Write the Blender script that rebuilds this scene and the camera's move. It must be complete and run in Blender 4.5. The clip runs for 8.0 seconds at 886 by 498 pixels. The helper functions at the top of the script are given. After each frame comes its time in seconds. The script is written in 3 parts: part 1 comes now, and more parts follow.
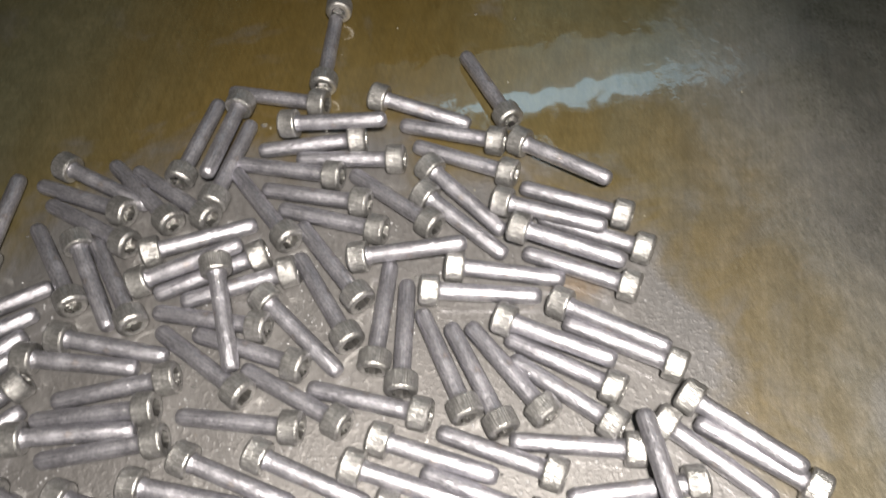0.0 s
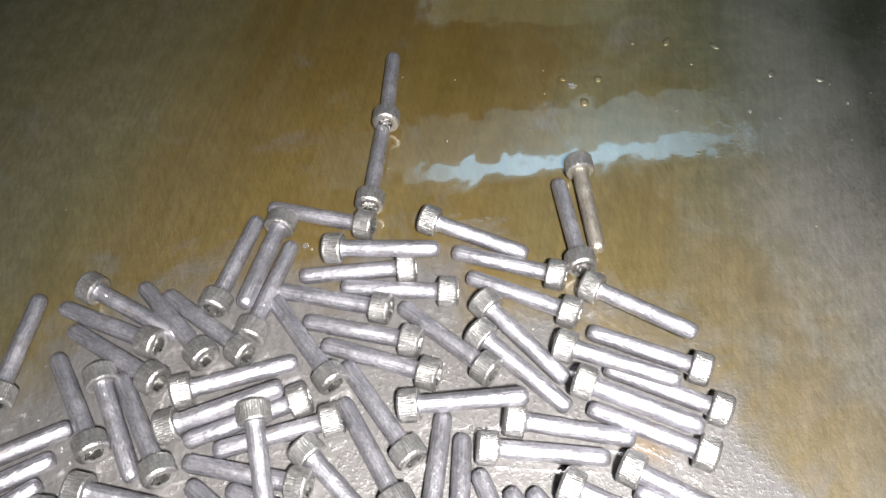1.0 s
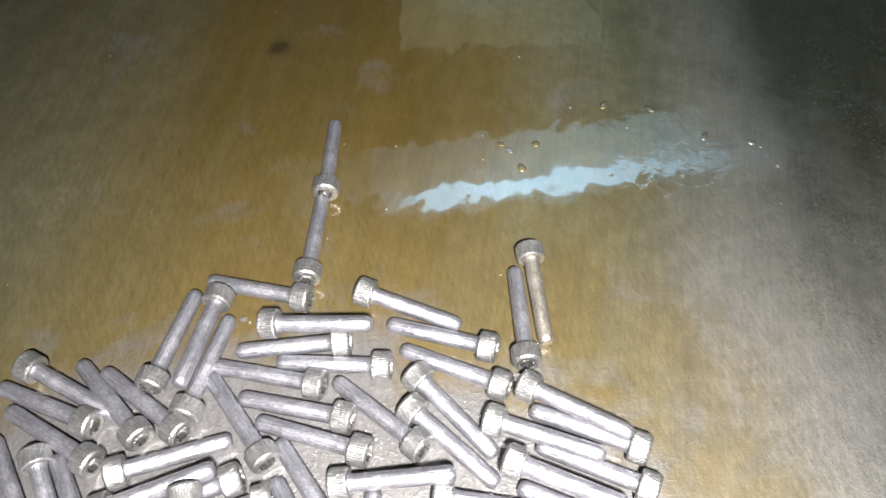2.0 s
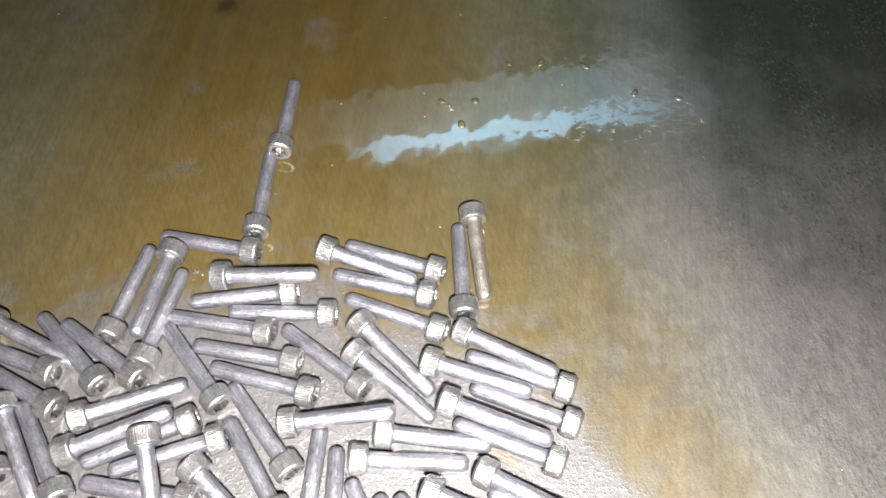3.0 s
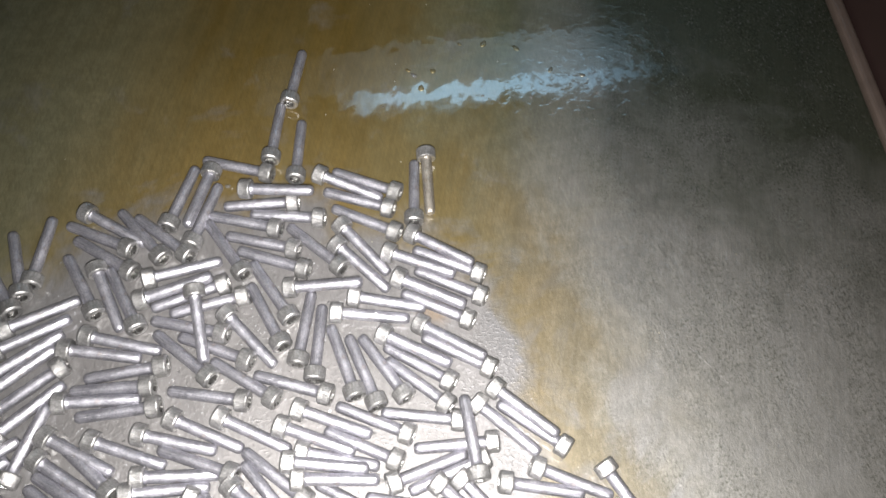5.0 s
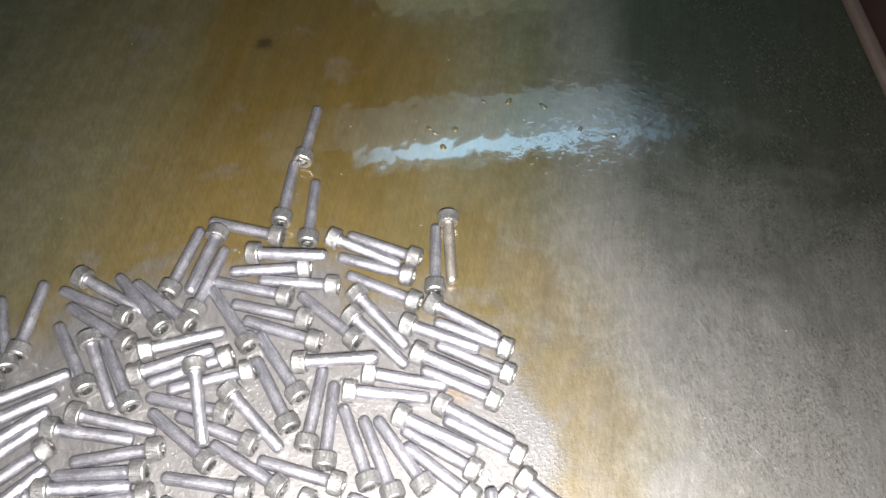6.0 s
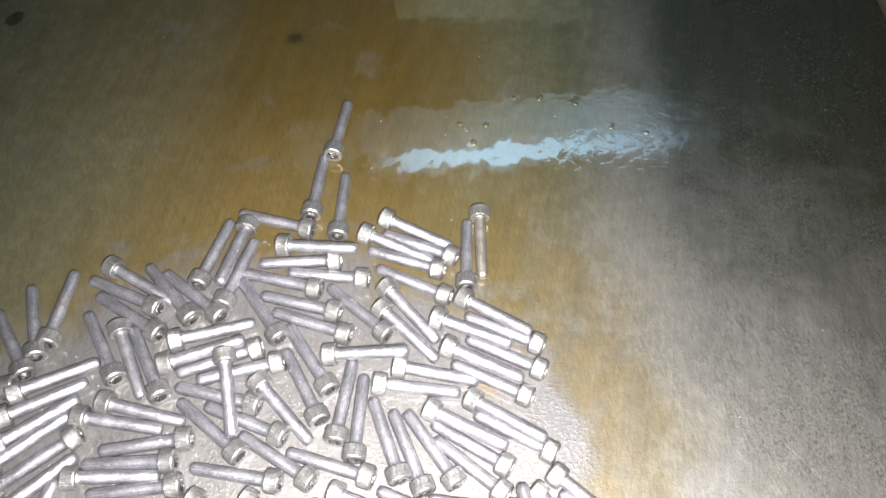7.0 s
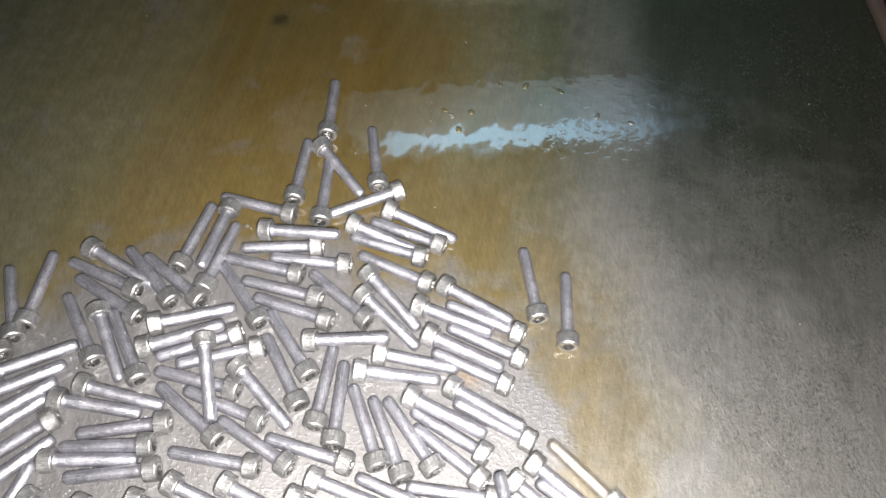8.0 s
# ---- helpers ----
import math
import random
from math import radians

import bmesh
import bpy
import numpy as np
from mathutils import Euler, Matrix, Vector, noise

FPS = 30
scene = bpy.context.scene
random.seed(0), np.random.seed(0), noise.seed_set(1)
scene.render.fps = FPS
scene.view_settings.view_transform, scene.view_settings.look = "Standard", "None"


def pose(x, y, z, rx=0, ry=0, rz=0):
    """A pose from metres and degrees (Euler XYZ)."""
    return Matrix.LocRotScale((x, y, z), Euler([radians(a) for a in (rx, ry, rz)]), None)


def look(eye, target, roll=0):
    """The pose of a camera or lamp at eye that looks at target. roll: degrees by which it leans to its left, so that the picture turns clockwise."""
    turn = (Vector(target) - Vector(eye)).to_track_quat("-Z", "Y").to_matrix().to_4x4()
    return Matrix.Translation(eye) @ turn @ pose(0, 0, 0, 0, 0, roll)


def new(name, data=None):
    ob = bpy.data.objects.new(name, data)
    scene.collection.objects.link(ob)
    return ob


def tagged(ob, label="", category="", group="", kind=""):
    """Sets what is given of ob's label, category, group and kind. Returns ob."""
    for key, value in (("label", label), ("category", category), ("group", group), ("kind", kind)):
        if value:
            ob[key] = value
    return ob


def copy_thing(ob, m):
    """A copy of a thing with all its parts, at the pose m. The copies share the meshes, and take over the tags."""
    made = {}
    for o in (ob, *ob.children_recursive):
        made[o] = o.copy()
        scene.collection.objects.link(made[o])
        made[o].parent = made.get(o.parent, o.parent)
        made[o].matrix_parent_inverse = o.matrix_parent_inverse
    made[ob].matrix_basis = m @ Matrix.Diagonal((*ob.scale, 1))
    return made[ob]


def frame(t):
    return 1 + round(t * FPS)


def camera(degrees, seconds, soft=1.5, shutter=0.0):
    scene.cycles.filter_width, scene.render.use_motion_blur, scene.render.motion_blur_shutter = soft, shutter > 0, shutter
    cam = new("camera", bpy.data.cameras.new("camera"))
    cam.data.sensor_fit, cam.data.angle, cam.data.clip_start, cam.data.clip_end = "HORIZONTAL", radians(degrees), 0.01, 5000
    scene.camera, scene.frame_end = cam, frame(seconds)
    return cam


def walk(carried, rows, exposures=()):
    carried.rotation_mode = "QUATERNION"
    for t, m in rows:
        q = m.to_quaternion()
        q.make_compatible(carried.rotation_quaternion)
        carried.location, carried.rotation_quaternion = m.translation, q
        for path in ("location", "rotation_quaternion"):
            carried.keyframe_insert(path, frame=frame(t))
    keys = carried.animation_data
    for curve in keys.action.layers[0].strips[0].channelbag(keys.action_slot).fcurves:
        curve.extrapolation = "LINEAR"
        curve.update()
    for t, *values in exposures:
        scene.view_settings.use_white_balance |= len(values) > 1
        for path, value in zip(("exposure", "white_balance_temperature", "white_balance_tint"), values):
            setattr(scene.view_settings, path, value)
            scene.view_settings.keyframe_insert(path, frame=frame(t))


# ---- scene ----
cam = camera(58.0, 8.0, soft=1.5, shutter=0.2)
PATH = [
    (0, (-0.0212, 0.0521, 0.3274), (-0.0885, 0.5457, -0.5397), -5.02),
    (0.2, (-0.0361, 0.0729, 0.3234), (-0.0981, 0.5842, -0.5338), -3.83),
    (0.5, (-0.0571, 0.0905, 0.3203), (-0.1145, 0.6094, -0.5326), -2.46),
    (0.8, (-0.0543, 0.0973, 0.3221), (-0.1085, 0.6415, -0.5151), -1.32),
    (1, (-0.0535, 0.1047, 0.3271), (-0.1152, 0.6400, -0.5153), -2.26),
    (1.2, (-0.0471, 0.1131, 0.3262), (-0.1221, 0.6547, -0.5111), -3.57),
    (1.5, (-0.0360, 0.1286, 0.3330), (-0.0994, 0.6671, -0.5072), -2.41),
    (2, (-0.0279, 0.1274, 0.3487), (-0.0771, 0.6759, -0.4861), -1.85),
    (2.2, (-0.0201, 0.1189, 0.3505), (-0.0508, 0.6538, -0.4939), -1.28),
    (3.3, (-0.0073, 0.1181, 0.3975), (-0.0147, 0.5850, -0.4868), 1.16),
    (3.5, (0.0012, 0.1080, 0.4256), (-0.0191, 0.5576, -0.4675), -0.31),
    (3.8, (0.0145, 0.0694, 0.4923), (-0.0113, 0.5213, -0.3994), -0.25),
    (4, (0.0152, 0.0459, 0.5206), (-0.0160, 0.4697, -0.3847), -0.59),
    (4.2, (0.0173, 0.0313, 0.5289), (-0.0091, 0.4238, -0.3905), 0.67),
    (5.3, (0.0189, 0.0144, 0.5125), (0.0205, 0.4815, -0.3717), 4.23),
    (5.5, (0.0179, 0.0377, 0.5055), (0.0182, 0.5184, -0.3714), 4.13),
    (6, (0.0056, 0.0450, 0.4849), (-0.0063, 0.5442, -0.3815), 3.62),
    (6.5, (0.0000, 0.0422, 0.4854), (-0.0218, 0.5450, -0.3788), 2.99),
    (7, (-0.0048, 0.0366, 0.4750), (-0.0355, 0.5459, -0.3851), 2.52),
    (7.5, (0.0012, 0.0442, 0.4744), (-0.0201, 0.5366, -0.3957), 4.24),
    (8, (-0.0040, 0.0407, 0.4770), (-0.0130, 0.5315, -0.3942), 5.66),
]
EXPOSURES = [(0, -0.45, 7030, 10), (0.5, 0.15, 6800, 10), (1.0, 0.35, 6550, 10), (1.5, 0.63, 6550, 10), (2.0, 0.72, 6500, 10), (3.5, 0.33, 6500, 10), (4.0, 0.06, 6500, 10), (5.5, 0.01, 6500, 10), (6.0, 0.46, 6500, 10), (7.0, 0.54, 6500, 10), (7.5, 0.26, 6500, 10), (8.0, 0.26, 6500, 10)]
walk(cam, [(t, look(eye, target, roll)) for t, eye, target, roll in PATH], EXPOSURES)

# ---- light ----
world = bpy.data.worlds.new("world")
scene.world = world
world.use_nodes = True
world.node_tree.nodes["Background"].inputs[0].default_value = (0.60, 0.62, 0.58, 1)
world.node_tree.nodes["Background"].inputs[1].default_value = 0.05

# the small white lamp held beside the camera
torch = new("torch", bpy.data.lights.new("torch", "SPOT"))
torch.data.energy, torch.data.shadow_soft_size, torch.data.color = 51.0, 0.018, (1.0, 0.97, 0.94)
torch.data.spot_size, torch.data.spot_blend = radians(113), 1.0
torch.matrix_world = look((0.014, 0.012, 0.48), (0.055, 0.18, 0.0))


# ---- materials ----
def material(name):
    mat = bpy.data.materials.new(name)
    mat.use_nodes = True
    tree = mat.node_tree
    return mat, tree, tree.nodes["Principled BSDF"]


def coords(tree, scale=(1, 1, 1), turn=0.0):
    where = tree.nodes.new("ShaderNodeTexCoord")
    turned = tree.nodes.new("ShaderNodeMapping")
    turned.inputs["Rotation"].default_value = (0, 0, turn)
    mapping = tree.nodes.new("ShaderNodeMapping")
    mapping.inputs["Scale"].default_value = scale
    tree.links.new(where.outputs["Object"], turned.inputs["Vector"])
    tree.links.new(turned.outputs[0], mapping.inputs["Vector"])
    return mapping.outputs[0]


def noise_of(tree, vector, scale, detail=4.0, rough=0.55, distortion=0.0):
    n = tree.nodes.new("ShaderNodeTexNoise")
    n.inputs["Scale"].default_value, n.inputs["Detail"].default_value = scale, detail
    n.inputs["Roughness"].default_value, n.inputs["Distortion"].default_value = rough, distortion
    tree.links.new(vector, n.inputs["Vector"])
    return n.outputs["Fac"]


def ramp(tree, value, *stops):
    r = tree.nodes.new("ShaderNodeValToRGB")
    while len(r.color_ramp.elements) < len(stops):
        r.color_ramp.elements.new(0.5)
    for e, (at, colour) in zip(r.color_ramp.elements, stops):
        e.position = at
        e.color = (*colour, 1) if len(colour) == 3 else colour
    tree.links.new(value, r.inputs[0])
    return r.outputs[0]


def grey(v):
    return (v, v, v)


def blend(tree, fac, a, b, how="MIX"):
    m = tree.nodes.new("ShaderNodeMix")
    m.data_type, m.blend_type = "RGBA", how
    for value, socket in ((fac, m.inputs[0]), (a, m.inputs[6]), (b, m.inputs[7])):
        if isinstance(value, (int, float)):
            socket.default_value = value if socket == m.inputs[0] else (value, value, value, 1)
        elif isinstance(value, tuple):
            socket.default_value = (*value, 1)
        else:
            tree.links.new(value, socket)
    return m.outputs[2]


def maths(tree, how, a, b=0.0, c=0.0, clamp=False):
    m = tree.nodes.new("ShaderNodeMath")
    m.operation, m.use_clamp = how, clamp
    for value, socket in zip((a, b, c), m.inputs):
        if isinstance(value, (int, float)):
            socket.default_value = value
        else:
            tree.links.new(value, socket)
    return m.outputs[0]


def bump(tree, height, bsdf, strength, distance):
    b = tree.nodes.new("ShaderNodeBump")
    b.inputs["Strength"].default_value, b.inputs["Distance"].default_value = strength, distance
    tree.links.new(height, b.inputs["Height"])
    tree.links.new(b.outputs[0], bsdf.inputs["Normal"])
    return b


def blank_steel(name, dark, light, rough, metal):
    """Bare, faintly oily steel of cold-headed blanks, with drawing marks along the axis."""
    mat, tree, bsdf = material(name)
    info = tree.nodes.new("ShaderNodeObjectInfo")
    long = coords(tree, (0.12, 1, 1))
    streak = noise_of(tree, long, 900, 3)
    cloud = noise_of(tree, coords(tree), 70, 3)
    tone = maths(tree, "ADD", maths(tree, "MULTIPLY", streak, 0.62), maths(tree, "MULTIPLY", cloud, 0.38))
    colour = ramp(tree, tone, (0.30, dark), (0.68, light))
    colour = blend(tree, maths(tree, "MULTIPLY", info.outputs["Random"], 0.30), colour, blend(tree, 1.0, colour, (0.80, 0.79, 0.78), "MULTIPLY"))
    pepper = noise_of(tree, coords(tree), 650, 4, 0.85)
    colour = blend(tree, ramp(tree, pepper, (0.34, grey(0.75)), (0.60, grey(0.0))), colour, blend(tree, 1.0, colour, (0.45, 0.45, 0.47), "MULTIPLY"))
    rust = ramp(tree, noise_of(tree, coords(tree), 55, 5, 0.7), (0.66, grey(0)), (0.75, grey(1)))
    colour = blend(tree, maths(tree, "MULTIPLY", rust, 0.35), colour, (0.30, 0.19, 0.08))
    tree.links.new(colour, bsdf.inputs["Base Color"])
    tree.links.new(ramp(tree, cloud, (0.3, grey(rough - 0.08)), (0.7, grey(rough + 0.1))), bsdf.inputs["Roughness"])
    bsdf.inputs["Metallic"].default_value = metal
    # water clinging to the steel in drops and smears
    drops = ramp(tree, noise_of(tree, coords(tree), 240, 3, 0.6), (0.46, grey(0)), (0.66, grey(1)))
    tree.links.new(maths(tree, "MULTIPLY", ramp(tree, noise_of(tree, coords(tree), 120, 2), (0.40, grey(0.1)), (0.60, grey(1))), 0.85), bsdf.inputs["Coat Weight"])
    bsdf.inputs["Coat Roughness"].default_value, bsdf.inputs["Coat IOR"].default_value = 0.10, 1.45
    clinging = tree.nodes.new("ShaderNodeBump")
    clinging.inputs["Strength"].default_value, clinging.inputs["Distance"].default_value = 0.7, 0.0008
    tree.links.new(drops, clinging.inputs["Height"])
    tree.links.new(clinging.outputs[0], bsdf.inputs["Coat Normal"])
    dents = noise_of(tree, coords(tree, (0.5, 1, 1)), 330, 4, 0.75)
    bump(tree, maths(tree, "ADD", maths(tree, "MULTIPLY", streak, 0.60), dents), bsdf, 0.65, 0.0009)
    return mat


SHANK = blank_steel("shank_steel", (0.230, 0.228, 0.254), (0.475, 0.47, 0.514), 0.42, 0.82)
STAINED = blank_steel("oil_browned_steel", (0.29, 0.26, 0.215), (0.47, 0.435, 0.385), 0.42, 0.82)
HEAD = blank_steel("head_steel", (0.25, 0.247, 0.243), (0.49, 0.485, 0.477), 0.38, 0.84)
# recess steel lighter than the head, standing in for wet glints
SOCKET = blank_steel("socket_steel", (0.36, 0.356, 0.35), (0.80, 0.79, 0.77), 0.24, 1.0)


def tray_material():
    """Steel sheet under a film of brown oil and water, with rusty runs down the slope and scoured patches."""
    mat, tree, bsdf = material("oily_sheet_steel")
    flat = coords(tree)
    runs = coords(tree, (1, 0.22, 1), 0.10)
    where = tree.nodes.new("ShaderNodeSeparateXYZ")
    tree.links.new(flat, where.inputs[0])
    x, y = where.outputs[0], where.outputs[1]
    wide = noise_of(tree, runs, 9, 4, 0.6, 0.3)
    cloud = noise_of(tree, flat, 14, 5, 0.62, 0.5)
    fine = noise_of(tree, runs, 60, 5, 0.65)
    grain = noise_of(tree, flat, 700, 3, 0.7)
    scour = noise_of(tree, coords(tree, (1, 0.16, 1), -0.36), 480, 6, 0.8)
    # the brown run: soft on one side, with a clearer bank towards the scoured steel
    bank = maths(tree, "ADD", maths(tree, "MULTIPLY", y, -0.30), 0.198)
    bank = maths(tree, "ADD", bank, maths(tree, "MULTIPLY", maths(tree, "SUBTRACT", cloud, 0.5), 0.16))
    right = maths(tree, "MULTIPLY", maths(tree, "SUBTRACT", bank, x), 11.0, clamp=True)
    left = maths(tree, "MULTIPLY", maths(tree, "ADD", maths(tree, "ADD", x, 0.34), maths(tree, "MULTIPLY", wide, 0.10)), 5.0, clamp=True)
    brown = maths(tree, "MULTIPLY", right, left)
    brown = maths(tree, "MULTIPLY", brown, ramp(tree, wide, (0.25, grey(0.55)), (0.6, grey(1.0))))
    bare = blend(tree, fine, (0.125, 0.132, 0.082), (0.225, 0.230, 0.158))
    # right of the run: darker upper part, a dim reflection put into the colour
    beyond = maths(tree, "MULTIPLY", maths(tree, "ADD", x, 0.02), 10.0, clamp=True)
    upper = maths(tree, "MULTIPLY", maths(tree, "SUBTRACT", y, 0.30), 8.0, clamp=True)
    dimmed_side = blend(tree, upper, blend(tree, fine, (0.145, 0.126, 0.090), (0.235, 0.212, 0.165)), blend(tree, fine, (0.056, 0.058, 0.030), (0.108, 0.110, 0.062)))
    bare = blend(tree, beyond, bare, dimmed_side)
    oil = blend(tree, fine, (0.088, 0.058, 0.010), (0.160, 0.107, 0.026))
    # the run's oil colour, mixed lighter down the slope
    thin = maths(tree, "MULTIPLY", maths(tree, "SUBTRACT", 0.47, maths(tree, "ADD", y, maths(tree, "MULTIPLY", maths(tree, "SUBTRACT", cloud, 0.5), 0.20))), 8.0, clamp=True)
    oil = blend(tree, thin, oil, blend(tree, fine, (0.130, 0.090, 0.026), (0.205, 0.147, 0.052)))
    # tan-coloured oil at the foot of the run, paled in place of torch gloss
    foot = maths(tree, "MULTIPLY", maths(tree, "SUBTRACT", 0.30, y), 4.0, clamp=True)
    foot = maths(tree, "MULTIPLY", foot, maths(tree, "MULTIPLY", maths(tree, "SUBTRACT", x, 0.02), 12.0, clamp=True))
    oil = blend(tree, maths(tree, "MULTIPLY", foot, ramp(tree, cloud, (0.40, grey(0.10)), (0.60, grey(0.80)))), oil, blend(tree, fine, (0.17, 0.150, 0.115), (0.28, 0.255, 0.21)))
    colour = blend(tree, brown, bare, oil)
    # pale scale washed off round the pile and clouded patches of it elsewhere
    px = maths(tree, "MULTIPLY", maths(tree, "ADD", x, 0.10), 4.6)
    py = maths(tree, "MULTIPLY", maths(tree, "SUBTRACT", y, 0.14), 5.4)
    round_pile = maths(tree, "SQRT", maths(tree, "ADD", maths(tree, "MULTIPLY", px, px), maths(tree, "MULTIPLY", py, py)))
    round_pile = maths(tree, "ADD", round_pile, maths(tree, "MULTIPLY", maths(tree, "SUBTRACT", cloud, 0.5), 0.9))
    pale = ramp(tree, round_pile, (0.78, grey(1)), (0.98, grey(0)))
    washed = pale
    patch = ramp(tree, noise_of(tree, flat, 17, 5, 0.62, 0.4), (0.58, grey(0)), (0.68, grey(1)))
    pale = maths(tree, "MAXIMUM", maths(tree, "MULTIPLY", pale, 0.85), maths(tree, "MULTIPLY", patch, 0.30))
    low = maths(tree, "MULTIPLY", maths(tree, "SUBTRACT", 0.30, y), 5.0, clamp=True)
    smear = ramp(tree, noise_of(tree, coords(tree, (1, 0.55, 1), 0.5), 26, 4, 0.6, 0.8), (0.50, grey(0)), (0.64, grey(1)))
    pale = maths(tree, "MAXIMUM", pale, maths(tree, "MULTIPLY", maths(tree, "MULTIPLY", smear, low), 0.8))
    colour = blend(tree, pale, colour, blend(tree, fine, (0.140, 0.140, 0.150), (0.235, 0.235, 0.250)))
    # worn dark streaks along the rolling direction, and one burnt spot
    dark = ramp(tree, scour, (0.40, grey(1)), (0.57, grey(0)))
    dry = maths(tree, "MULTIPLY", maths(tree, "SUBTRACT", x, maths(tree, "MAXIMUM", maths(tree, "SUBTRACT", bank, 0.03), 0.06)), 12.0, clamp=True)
    dark = maths(tree, "MULTIPLY", dark, maths(tree, "ADD", 0.22, maths(tree, "MULTIPLY", dry, 0.58)))
    colour = blend(tree, dark, colour, blend(tree, 1.0, colour, (0.35, 0.35, 0.32), "MULTIPLY"))
    light = ramp(tree, scour, (0.56, grey(0)), (0.72, grey(1)))
    colour = blend(tree, maths(tree, "MULTIPLY", dry, 0.75), colour, blend(tree, fine, (0.37, 0.362, 0.345), (0.50, 0.491, 0.473)))
    colour = blend(tree, maths(tree, "MULTIPLY", maths(tree, "MULTIPLY", light, dry), 0.5), colour, (0.48, 0.47, 0.42))
    # olive grime, with the light's falloff to the far right painted in by darkening
    grime_falloff = maths(tree, "ADD", maths(tree, "SUBTRACT", y, 0.30), maths(tree, "MULTIPLY", maths(tree, "SUBTRACT", x, 0.14), 0.45))
    grime_falloff = maths(tree, "ADD", grime_falloff, maths(tree, "MULTIPLY", maths(tree, "SUBTRACT", cloud, 0.5), 0.35))
    grime_falloff = maths(tree, "MULTIPLY", maths(tree, "MULTIPLY", grime_falloff, 5.0, clamp=True), dry)
    colour = blend(tree, maths(tree, "MULTIPLY", grime_falloff, 0.88), colour, blend(tree, fine, (0.050, 0.058, 0.036), (0.110, 0.122, 0.080)))
    mottle = maths(tree, "MULTIPLY", ramp(tree, noise_of(tree, coords(tree, (1, 0.45, 1), -0.36), 260, 5, 0.8), (0.42, grey(0)), (0.66, grey(1))),
                   ramp(tree, noise_of(tree, coords(tree, (1, 0.5, 1), -0.36), 24, 4, 0.65), (0.35, grey(0)), (0.75, grey(1))))
    colour = blend(tree, maths(tree, "MULTIPLY", maths(tree, "MULTIPLY", mottle, dry), 0.5), colour, (0.07, 0.072, 0.055))
    # pitted and scuffed steel in slanting patches
    patches = ramp(tree, noise_of(tree, coords(tree, (1, 0.35, 1), -0.36), 34, 4, 0.7), (0.40, grey(0)), (0.60, grey(1)))
    patches = maths(tree, "MULTIPLY", patches, maths(tree, "MULTIPLY", maths(tree, "SUBTRACT", x, 0.07), 7.0, clamp=True))
    pits = ramp(tree, noise_of(tree, coords(tree, (1, 0.6, 1), -0.36), 620, 4, 0.75), (0.38, grey(1)), (0.52, grey(0)))
    colour = blend(tree, maths(tree, "MULTIPLY", maths(tree, "MULTIPLY", pits, patches), 0.75), colour, blend(tree, 1.0, colour, (0.30, 0.32, 0.26), "MULTIPLY"))
    scuffs = ramp(tree, noise_of(tree, coords(tree, (1, 0.5, 1), -0.36), 520, 4, 0.75), (0.55, grey(0)), (0.68, grey(1)))
    colour = blend(tree, maths(tree, "MULTIPLY", maths(tree, "MULTIPLY", scuffs, patches), 0.55), colour, (0.50, 0.49, 0.46))
    # one long scratch
    along = maths(tree, "ADD", maths(tree, "MULTIPLY", maths(tree, "SUBTRACT", x, 0.206), 0.72), maths(tree, "MULTIPLY", maths(tree, "SUBTRACT", y, 0.197), -0.69))
    aside = maths(tree, "ADD", maths(tree, "MULTIPLY", maths(tree, "SUBTRACT", x, 0.206), 0.69), maths(tree, "MULTIPLY", maths(tree, "SUBTRACT", y, 0.197), 0.72))
    line = maths(tree, "MULTIPLY", maths(tree, "LESS_THAN", maths(tree, "ABSOLUTE", along), 0.017), maths(tree, "LESS_THAN", maths(tree, "ABSOLUTE", aside), 0.0004))
    line = maths(tree, "MULTIPLY", line, ramp(tree, noise_of(tree, flat, 300, 3), (0.42, grey(0)), (0.55, grey(1))))
    colour = blend(tree, maths(tree, "MULTIPLY", line, 0.5), colour, (0.62, 0.59, 0.57))
    fleck = ramp(tree, noise_of(tree, flat, 150, 5, 0.75), (0.64, grey(0)), (0.72, grey(1)))
    colour = blend(tree, maths(tree, "MULTIPLY", fleck, 0.22), colour, (0.20, 0.11, 0.04))
    # blotchy dark deposit away from the run
    deposit = ramp(tree, noise_of(tree, flat, 75, 6, 0.78), (0.44, grey(1)), (0.60, grey(0)))
    deposit = maths(tree, "MULTIPLY", deposit, maths(tree, "SUBTRACT", 1.0, maths(tree, "MAXIMUM", pale, maths(tree, "MULTIPLY", brown, 0.65))))
    colour = blend(tree, maths(tree, "MULTIPLY", deposit, maths(tree, "SUBTRACT", 0.36, maths(tree, "MULTIPLY", dry, 0.22))), colour, blend(tree, 1.0, colour, (0.42, 0.45, 0.40), "MULTIPLY"))
    sx, sy = maths(tree, "ADD", x, 0.161), maths(tree, "SUBTRACT", y, 0.503)
    spot = maths(tree, "SQRT", maths(tree, "ADD", maths(tree, "MULTIPLY", sx, sx), maths(tree, "MULTIPLY", sy, sy)))
    spot = maths(tree, "ADD", spot, maths(tree, "MULTIPLY", maths(tree, "SUBTRACT", noise_of(tree, flat, 180, 4), 0.5), 0.008))
    colour = blend(tree, ramp(tree, spot, (0.003, grey(0.85)), (0.009, grey(0))), colour, (0.03, 0.02, 0.008))
    rx, ry = maths(tree, "MULTIPLY", maths(tree, "SUBTRACT", x, 0.0165), 0.7), maths(tree, "SUBTRACT", y, 0.221)
    blot = maths(tree, "SQRT", maths(tree, "ADD", maths(tree, "MULTIPLY", rx, rx), maths(tree, "MULTIPLY", ry, ry)))
